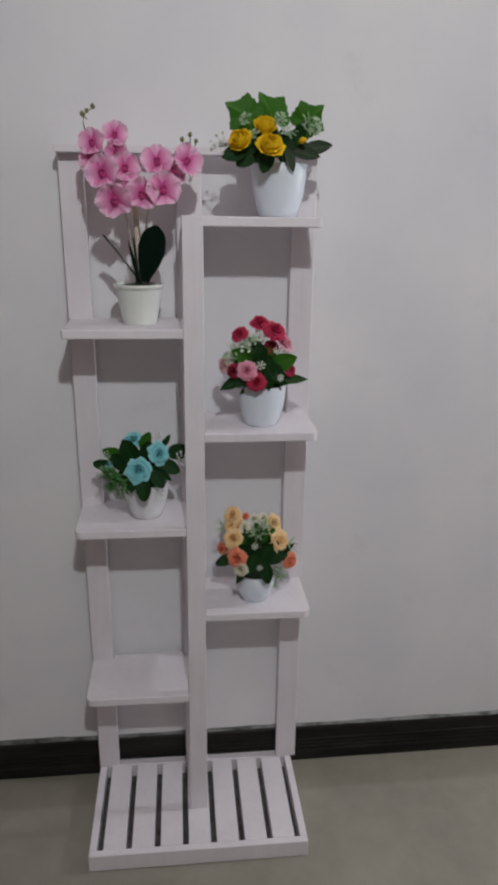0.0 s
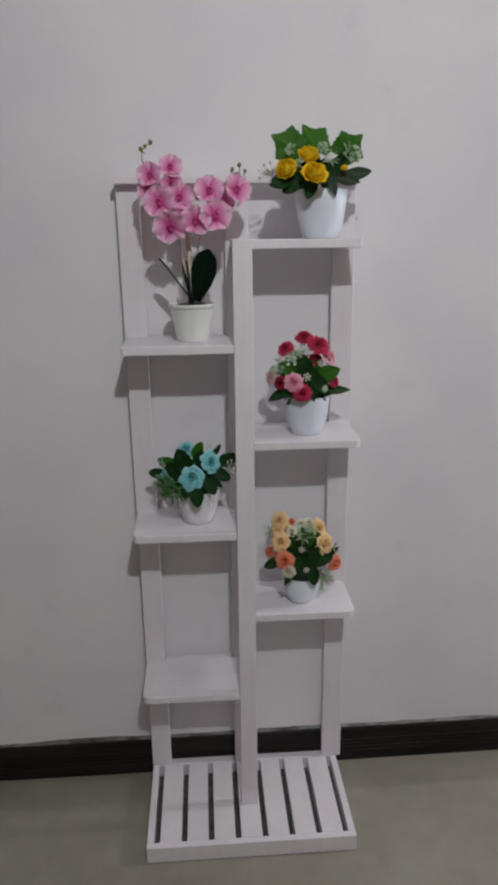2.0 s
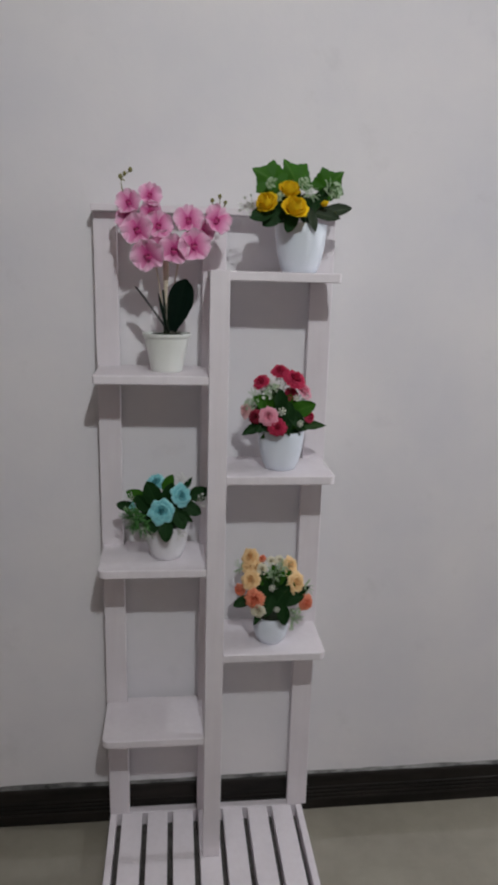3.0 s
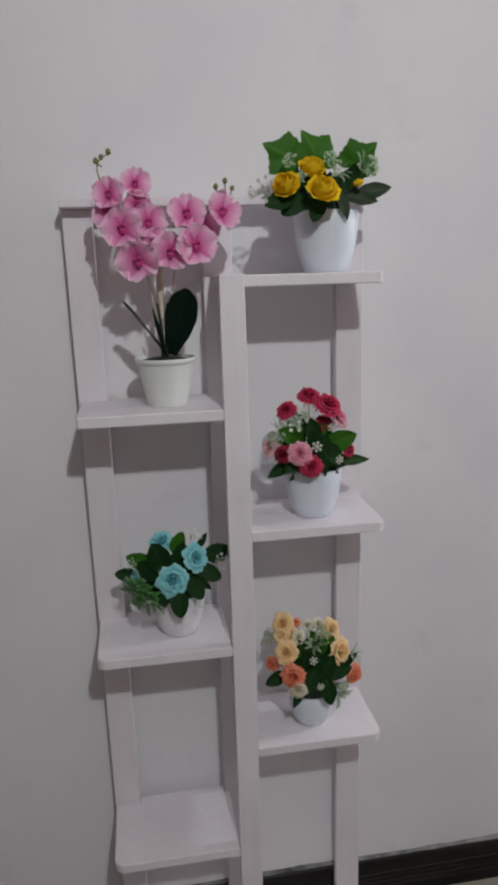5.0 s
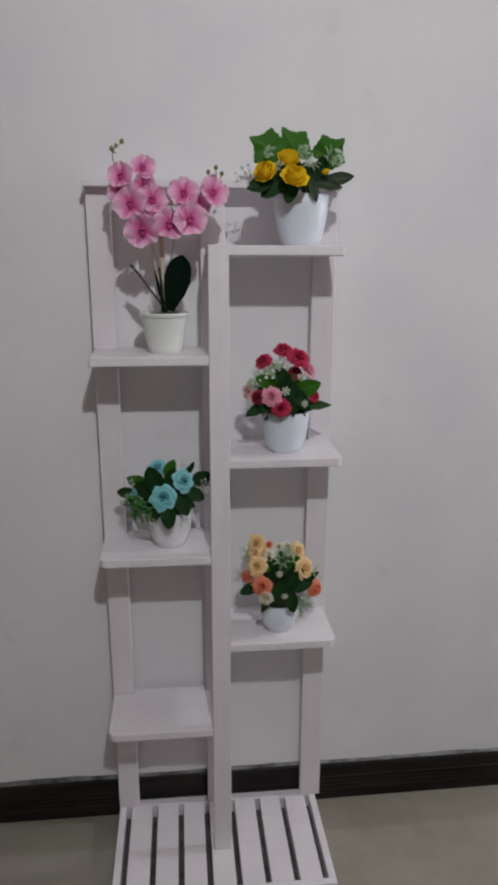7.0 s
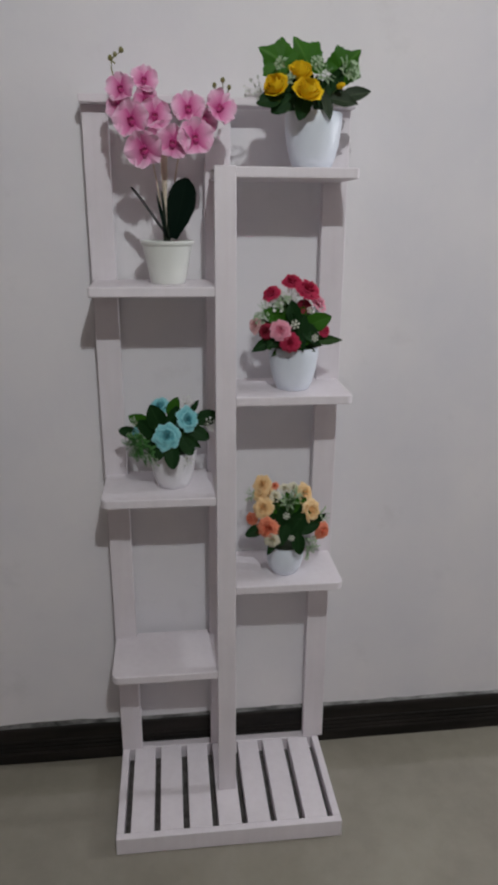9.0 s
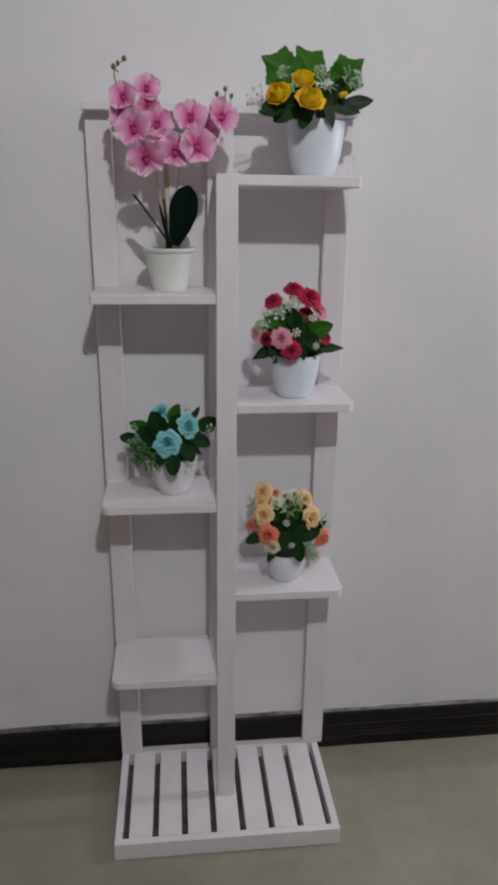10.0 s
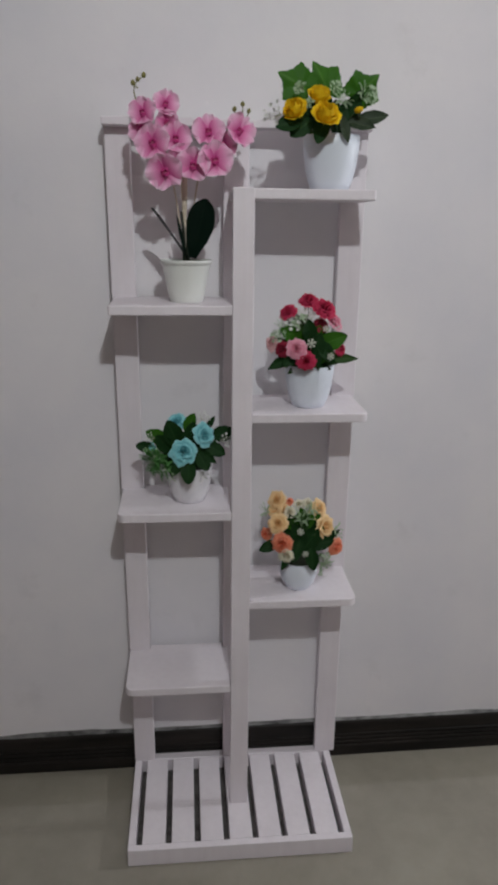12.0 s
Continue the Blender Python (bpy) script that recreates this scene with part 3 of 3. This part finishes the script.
for a, b, bend in (((-0.150, 0.190, 1.62), (-0.199, 0.172, 1.700), (-0.010, 0, 0.004)), ((-0.199, 0.172, 1.700), (-0.188, 0.171, 1.756), (-0.016, 0, 0.008)),
                   ((-0.202, 0.172, 1.735), (-0.211, 0.171, 1.742), (0, 0, 0)), ((-0.075, 0.190, 1.63), (-0.004, 0.165, 1.676), (0.006, 0, 0.014)),
                   ((-0.004, 0.165, 1.676), (-0.016, 0.162, 1.698), (0, 0, 0)), ((-0.004, 0.165, 1.676), (0.0, 0.162, 1.706), (0.002, 0, 0)), ((-0.004, 0.165, 1.676), (0.012, 0.162, 1.696), (0.003, 0, 0))):
    part("stem", tube(arc(Vector(a) - o.base, Vector(b) - o.base, bend, 8), 0.0015, 0.0009, 6), BUD, orchid, smooth=True)
OPETALS, OLIP = [orchid_petals(s) for s in (1, 2, 3, 4, 5)], orchid_lip()
for k, (x, y, z, r, spin, nx, nz) in enumerate((
        (-0.193, 0.160, 1.692, 0.027, 10, -0.25, 0.10), (-0.150, 0.170, 1.708, 0.026, -15, 0.30, 0.30), (-0.175, 0.150, 1.637, 0.034, 12, -0.20, 0.0),
        (-0.132, 0.160, 1.646, 0.031, -8, 0.30, 0.1), (-0.153, 0.140, 1.585, 0.036, 20, -0.1, -0.35), (-0.067, 0.160, 1.659, 0.032, 5, 0.05, 0.35),
        (-0.097, 0.140, 1.597, 0.033, -10, -0.15, -0.1), (-0.056, 0.138, 1.607, 0.035, 8, 0.25, -0.05), (-0.008, 0.150, 1.660, 0.032, -40, 0.55, 0.30),
        (-0.196, 0.172, 1.660, 0.027, 30, -0.35, 0.0), (-0.149, 0.172, 1.677, 0.024, 40, 0.15, -0.3), (-0.120, 0.168, 1.612, 0.028, -20, 0.1, -0.2), (-0.038, 0.165, 1.636, 0.027, 15, 0.3, 0.1))):
    f = shown("flower", OPETALS[k % 5], orchid, facing(Vector((x, y, z)) - o.base, (nx, -1, nz), r * 0.96, spin))
    shown("lip", OLIP, f, pose(0, 0, 0) @ Matrix.Scale(0.78, 4), "deep magenta lip")
for x, y, z, r in ((-0.211, 0.170, 1.744, 0.0055), (-0.202, 0.170, 1.750, 0.0047), (-0.190, 0.170, 1.758, 0.0055), (-0.016, 0.160, 1.701, 0.0051), (0.0, 0.160, 1.710, 0.0051), (0.012, 0.160, 1.698, 0.0047)):
    shown("bud", BUDM, orchid, facing(Vector((x, y, z)) - o.base, (0.2 * (1 if x > -0.1 else 0), -0.2, 1), r, 0, 1), "olive green bud")

# ---- yellow roses on the top right shelf
yellow = plant("potted_yellow_roses", (0.187, 0.205, 1.5557), "yellow artificial roses with ivy leaves in a white round pot")
pot(yellow, [(0.037, 0.0), (0.039, 0.001), (0.046, 0.018), (0.053, 0.045), (0.0575, 0.080), (0.0585, 0.104), (0.0575, 0.1055)], POT_BLUE, "rounded bluish-white plastic pot", 0.096, 0.054)
YR = [bloom("rose_bloom", CUPPED_ROSE, YELLOW, 0.05, s, 0.1) for s in (31, 32, 33)]
ROUND = leaf_mesh("round_leaf", LEAF_DARK, 0.66, 0.18, blunt=0.55, seed=9)
IVY, DL1, DL2, GL = ivy_mesh("ivy_leaf", LEAF, 3), leaf_mesh("dark_leaf", LEAF_DARK, 0.58, blunt=0.62, seed=4), leaf_mesh("dark_leaf_long", LEAF_DARK, 0.42, 0.3, seed=5), leaf_mesh("grey_leaf", LEAF_GREY, 0.46, 0.3, blunt=0.7, seed=6)
y = Bouquet(yellow, (0.170, 0.200, 1.690), 22)
for k, row in enumerate(((0.101, 0.130, 1.694, 0.0262), (0.150, 0.165, 1.724, 0.0256), (0.154, 0.110, 1.683, 0.0288))):
    y.bloom("rose", YR[k], *row, way=((-0.45, -0.75, 0.55), (0.1, -0.6, 0.75), (0.12, -0.75, 0.6))[k])
for row in ((0.104, 0.190, 1.758, 0.033, 152), (0.163, 0.200, 1.764, 0.036, 122), (0.249, 0.190, 1.752, 0.031, 42)):
    y.leaf(IVY, *row[:3], row[3] * 1.05, row[4], name="ivy_leaf")
    y.stalk(row[:3])
for me, row in ((ROUND, (0.086, 0.128, 1.674, 0.025, 195)), (ROUND, (0.112, 0.135, 1.667, 0.025, 215)), (ROUND, (0.150, 0.122, 1.662, 0.024, 255)), (DL2, (0.217, 0.150, 1.712, 0.036, 60)),
                (DL2, (0.196, 0.150, 1.690, 0.032, 80)), (GL, (0.256, 0.150, 1.690, 0.032, 12)), (GL, (0.232, 0.145, 1.678, 0.030, 350)), (GL, (0.200, 0.140, 1.668, 0.026, 290)), (DL1, (0.130, 0.180, 1.690, 0.034, 120))):
    y.leaf(me, *row)
y.fill((DL1, DL2, GL), 16, 0.060, 0.050, 0.040, 0.022)
y.bloom("rose_bud", finished(lathe([(0.1, -1), (0.5, -0.6), (0.6, 0.2), (0.35, 1.0), (0.05, 1.3)], 12), "rose_bud", YELLOW, True), 0.223, 0.13, 1.701, 0.010)
for me, row in ((SPRIG_H, (0.111, 0.150, 1.740, 0.013)), (SPRIG_H, (0.180, 0.150, 1.742, 0.014)), (SPRIG_H, (0.247, 0.140, 1.730, 0.018)), (SPRIG_W, (0.057, 0.130, 1.691, 0.024)), (SPRIG_H, (0.128, 0.140, 1.712, 0.010)), (FERN_P, (0.195, 0.150, 1.722, 0.022)), (FERN_P, (0.236, 0.140, 1.728, 0.024))):
    y.bloom("sprig", me, *row, stem=False)

# ---- red and pink bouquet on the middle right shelf
pink = plant("potted_pink_bouquet", (0.160, 0.210, 1.0927), "red and pink artificial carnations in a white pot")
pot(pink, [(0.034, 0.0), (0.036, 0.001), (0.044, 0.018), (0.051, 0.045), (0.0545, 0.075), (0.0555, 0.094), (0.0545, 0.0955)], POT_BLUE, "rounded bluish-white plastic pot", 0.086, 0.051)
REDS = [bloom("carnation_bloom", PINKS, RED, 0.07, s, 0.1) for s in (41, 42)]
WINES, PKS, BLS = bloom("wine_bloom", PINKS, WINE, 0.07, 43), bloom("pink_bloom", SOFT_ROSE, PINK, 0.06, 44, 0.1), bloom("blush_bloom", SOFT_ROSE, BLUSH, 0.05, 45, 0.2)
PLEAF, PLEAF2 = leaf_mesh("green_leaf", LEAF, 0.62, 0.2, 0.2, blunt=0.66, seed=7), leaf_mesh("green_leaf_long", LEAF_MID, 0.36, 0.3, 0.3, seed=8)
p = Bouquet(pink, (0.152, 0.200, 1.215), 23)
for k, (me, row) in enumerate(((REDS[0], (0.152, 0.205, 1.329, 0.0200)), (REDS[1], (0.106, 0.195, 1.306, 0.0178)), (REDS[0], (0.182, 0.175, 1.315, 0.0235)), (WINES, (0.179, 0.188, 1.279, 0.016)),
                               (PKS, (0.211, 0.200, 1.284, 0.0215)), (BLS, (0.069, 0.180, 1.240, 0.0165)), (WINES, (0.089, 0.155, 1.230, 0.0155)), (PKS, (0.117, 0.135, 1.234, 0.0205)),
                               (REDS[1], (0.138, 0.135, 1.209, 0.0195)), (REDS[0], (0.219, 0.165, 1.228, 0.0135)))):
    p.bloom("carnation", me, *row[:3], row[3] * 1.08)
for me, row in ((PLEAF, (0.200, 0.160, 1.248, 0.033, 25)), (PLEAF2, (0.228, 0.165, 1.208, 0.030, 5)), (PLEAF, (0.113, 0.178, 1.258, 0.030, 150)), (DL2, (0.085, 0.165, 1.199, 0.030, 205)),
                (DL1, (0.164, 0.148, 1.236, 0.030, 80)), (DL1, (0.150, 0.165, 1.265, 0.030, 100)), (DL1, (0.185, 0.150, 1.225, 0.028, 310)), (DL1, (0.110, 0.155, 1.212, 0.026, 220)), (DL2, (0.165, 0.150, 1.210, 0.026, 280)),
                (PLEAF2, (0.135, 0.185, 1.275, 0.026, 110)), (DL1, (0.175, 0.195, 1.260, 0.030, 70))):
    p.leaf(me, *row)
p.fill((PLEAF, PLEAF2, PLEAF, DL2), 26, 0.062, 0.055, 0.065, 0.022)
for row in ((0.147, 0.125, 1.248, 0.0100), (0.192, 0.135, 1.218, 0.0085), (0.186, 0.165, 1.272, 0.0085)):
    p.bloom("star_blossom", STAR, *row, stem=False)
for me, row in ((SPRIG_W, (0.130, 0.195, 1.292, 0.026)), (SPRIG_W, (0.118, 0.190, 1.280, 0.024)), (SPRIG_W, (0.146, 0.200, 1.300, 0.022)), (SPRIG_W, (0.098, 0.190, 1.268, 0.020)), (SPRIG_H, (0.134, 0.185, 1.284, 0.020)), (SPRIG_W, (0.160, 0.195, 1.296, 0.016)), (FERN_P, (0.120, 0.200, 1.285, 0.024)), (SPRIG_H, (0.082, 0.180, 1.250, 0.018)), (FERN_P, (0.090, 0.190, 1.270, 0.022)), (SPRIG_W, (0.212, 0.190, 1.272, 0.014))):
    p.bloom("sprig", me, *row, stem=False)

# ---- blue roses on the middle left shelf
blue = plant("potted_blue_roses", (-0.114, 0.222, 0.8637), "light blue artificial roses in a pearly white pot on a shelf")
pot(blue, [(0.034, 0.0), (0.036, 0.001), (0.043, 0.018), (0.050, 0.045), (0.0535, 0.070), (0.0545, 0.086), (0.0535, 0.0875)], POT_PEARL, "fluted pearly white pot", 0.078, 0.050, 0.012)
BR = [bloom("blue_bloom", SOFT_ROSE, BLUE, 0.045, s, 0.25) for s in (51, 52)] + [bloom("blue_open_bloom", SOFT_ROSE, BLUE, 0.045, 53, 0.30)]
b = Bouquet(blue, (-0.120, 0.215, 0.985), 24)
for k, row in enumerate(((-0.127, 0.150, 1.003, 0.0300), (-0.079, 0.170, 1.036, 0.0255), (-0.142, 0.235, 1.050, 0.0245), (-0.197, 0.200, 0.996, 0.0150))):
    b.bloom("rose", BR[(2, 0, 1, 0)[k]], *row)
for me, row in ((ROUND, (-0.149, 0.190, 1.034, 0.034, 110)), (PLEAF, (-0.110, 0.205, 1.054, 0.025, 70)), (PLEAF, (-0.186, 0.208, 1.022, 0.028, 150)), (ROUND, (-0.214, 0.200, 1.001, 0.020, 170)),
                (ROUND, (-0.034, 0.200, 1.030, 0.028, 15)), (ROUND, (-0.056, 0.172, 1.002, 0.026, 335)), (ROUND, (-0.084, 0.162, 0.980, 0.027, 300)), (ROUND, (-0.116, 0.145, 0.957, 0.027, 270)),
                (ROUND, (-0.145, 0.155, 0.966, 0.022, 245)), (DL2, (-0.063, 0.210, 1.054, 0.018, 60)), (ROUND, (-0.170, 0.190, 1.010, 0.028, 130)), (ROUND, (-0.108, 0.190, 1.030, 0.030, 80)), (ROUND, (-0.100, 0.180, 1.005, 0.028, 30)),
                (DL2, (-0.070, 0.165, 0.985, 0.024, 320))):
    b.leaf(me, *row)
b.fill((ROUND, ROUND, PLEAF2), 22, 0.062, 0.052, 0.050, 0.022)
for me, row in ((FERN_G, (-0.194, 0.180, 0.974, 0.031)), (FERN_G, (-0.172, 0.170, 0.964, 0.029)), (FERN_G, (-0.183, 0.168, 0.985, 0.026)), (FERN_P, (-0.200, 0.185, 0.985, 0.022)), (FERN_P, (-0.160, 0.165, 0.946, 0.022)), (SPRIG_W, (-0.200, 0.190, 1.025, 0.013)), (SPRIG_W, (-0.080, 0.200, 1.070, 0.015)), (SPRIG_W, (-0.031, 0.180, 1.021, 0.017)),
                (SPRIG_W, (-0.081, 0.162, 0.942, 0.016)), (SPRIG_W, (-0.160, 0.165, 0.950, 0.015))):
    b.bloom("sprig", me, *row, stem=False)

# ---- peach and coral bouquet on the lower right shelf
peach = plant("potted_peach_bouquet", (0.150, 0.203, 0.6347), "peach and coral artificial roses in a small round white pot")
pot(peach, [(0.026, 0.0), (0.029, 0.001), (0.039, 0.016), (0.0450, 0.036), (0.0455, 0.055), (0.0420, 0.070), (0.0410, 0.0715)], POT_BLUE, "small round bluish-white bowl pot", 0.064, 0.038)
PE = [bloom("peach_bloom", SOFT_ROSE, PEACH, 0.045, s, 0.2) for s in (61, 62)]
ORS, CRS = bloom("coral_bloom", PINKS, ORANGE, 0.06, 63, 0.15), bloom("cream_bloom", SOFT_ROSE, CREAM, 0.05, 64, 0.2)
q = Bouquet(peach, (0.150, 0.200, 0.775), 25)
for me, row in ((PE[0], (0.092, 0.205, 0.862, 0.0225)), (PE[1], (0.088, 0.200, 0.842, 0.0200)), (PE[1], (0.091, 0.165, 0.818, 0.0235)), (PE[0], (0.196, 0.205, 0.838, 0.0215)), (PE[1], (0.207, 0.175, 0.803, 0.0265)), (ORS, (0.099, 0.145, 0.775, 0.0240)),
                (ORS, (0.232, 0.165, 0.754, 0.0205)), (ORS, (0.067, 0.195, 0.778, 0.0155)), (CRS, (0.108, 0.135, 0.749, 0.0175)), (CRS, (0.121, 0.185, 0.839, 0.0135)),
                (CRS, (0.150, 0.225, 0.841, 0.0130)), (ORS, (0.128, 0.235, 0.845, 0.0090)),
                (PE[1], (0.106, 0.198, 0.838, 0.0185)), (PE[0], (0.186, 0.200, 0.823, 0.0180)), (CRS, (0.170, 0.215, 0.848, 0.0120))):
    q.bloom("rose", me, *row[:3], row[3] * 1.04, pull=0.07)
for me, row in ((PLEAF, (0.152, 0.195, 0.812, 0.034, 95)), (DL1, (0.167, 0.158, 0.774, 0.036, 60)), (DL1, (0.171, 0.138, 0.737, 0.028, 275)), (DL1, (0.072, 0.178, 0.754, 0.024, 200)), (DL2, (0.108, 0.140, 0.730, 0.022, 240)),
                (DL1, (0.140, 0.160, 0.790, 0.034, 110)), (DL1, (0.195, 0.160, 0.768, 0.030, 20)), (PLEAF2, (0.132, 0.180, 0.815, 0.028, 120)), (DL1, (0.135, 0.150, 0.755, 0.028, 250)), (DL2, (0.222, 0.180, 0.778, 0.026, 40)),
                (PLEAF, (0.180, 0.190, 0.810, 0.026, 60)), (DL1, (0.160, 0.170, 0.750, 0.030, 300))):
    q.leaf(me, *row)
q.fill((PLEAF, PLEAF, DL1, PLEAF2), 26, 0.060, 0.050, 0.060, 0.022)
for row in ((0.142, 0.145, 0.805, 0.0085), (0.153, 0.132, 0.754, 0.0080)):
    q.bloom("star_blossom", STAR, *row, stem=False)
for me, row in ((FERN_P, (0.179, 0.195, 0.842, 0.020)), (SPRIG_H, (0.172, 0.200, 0.832, 0.016)), (FERN_P, (0.204, 0.165, 0.705, 0.026)), (SPRIG_H, (0.201, 0.155, 0.732, 0.018)), (FERN_P, (0.066, 0.205, 0.835, 0.020)), (FERN_P, (0.236, 0.180, 0.790, 0.022)), (SPRIG_W, (0.140, 0.200, 0.840, 0.014)),
                (FERN_P, (0.150, 0.172, 0.828, 0.024))):
    q.bloom("sprig", me, *row, stem=False)
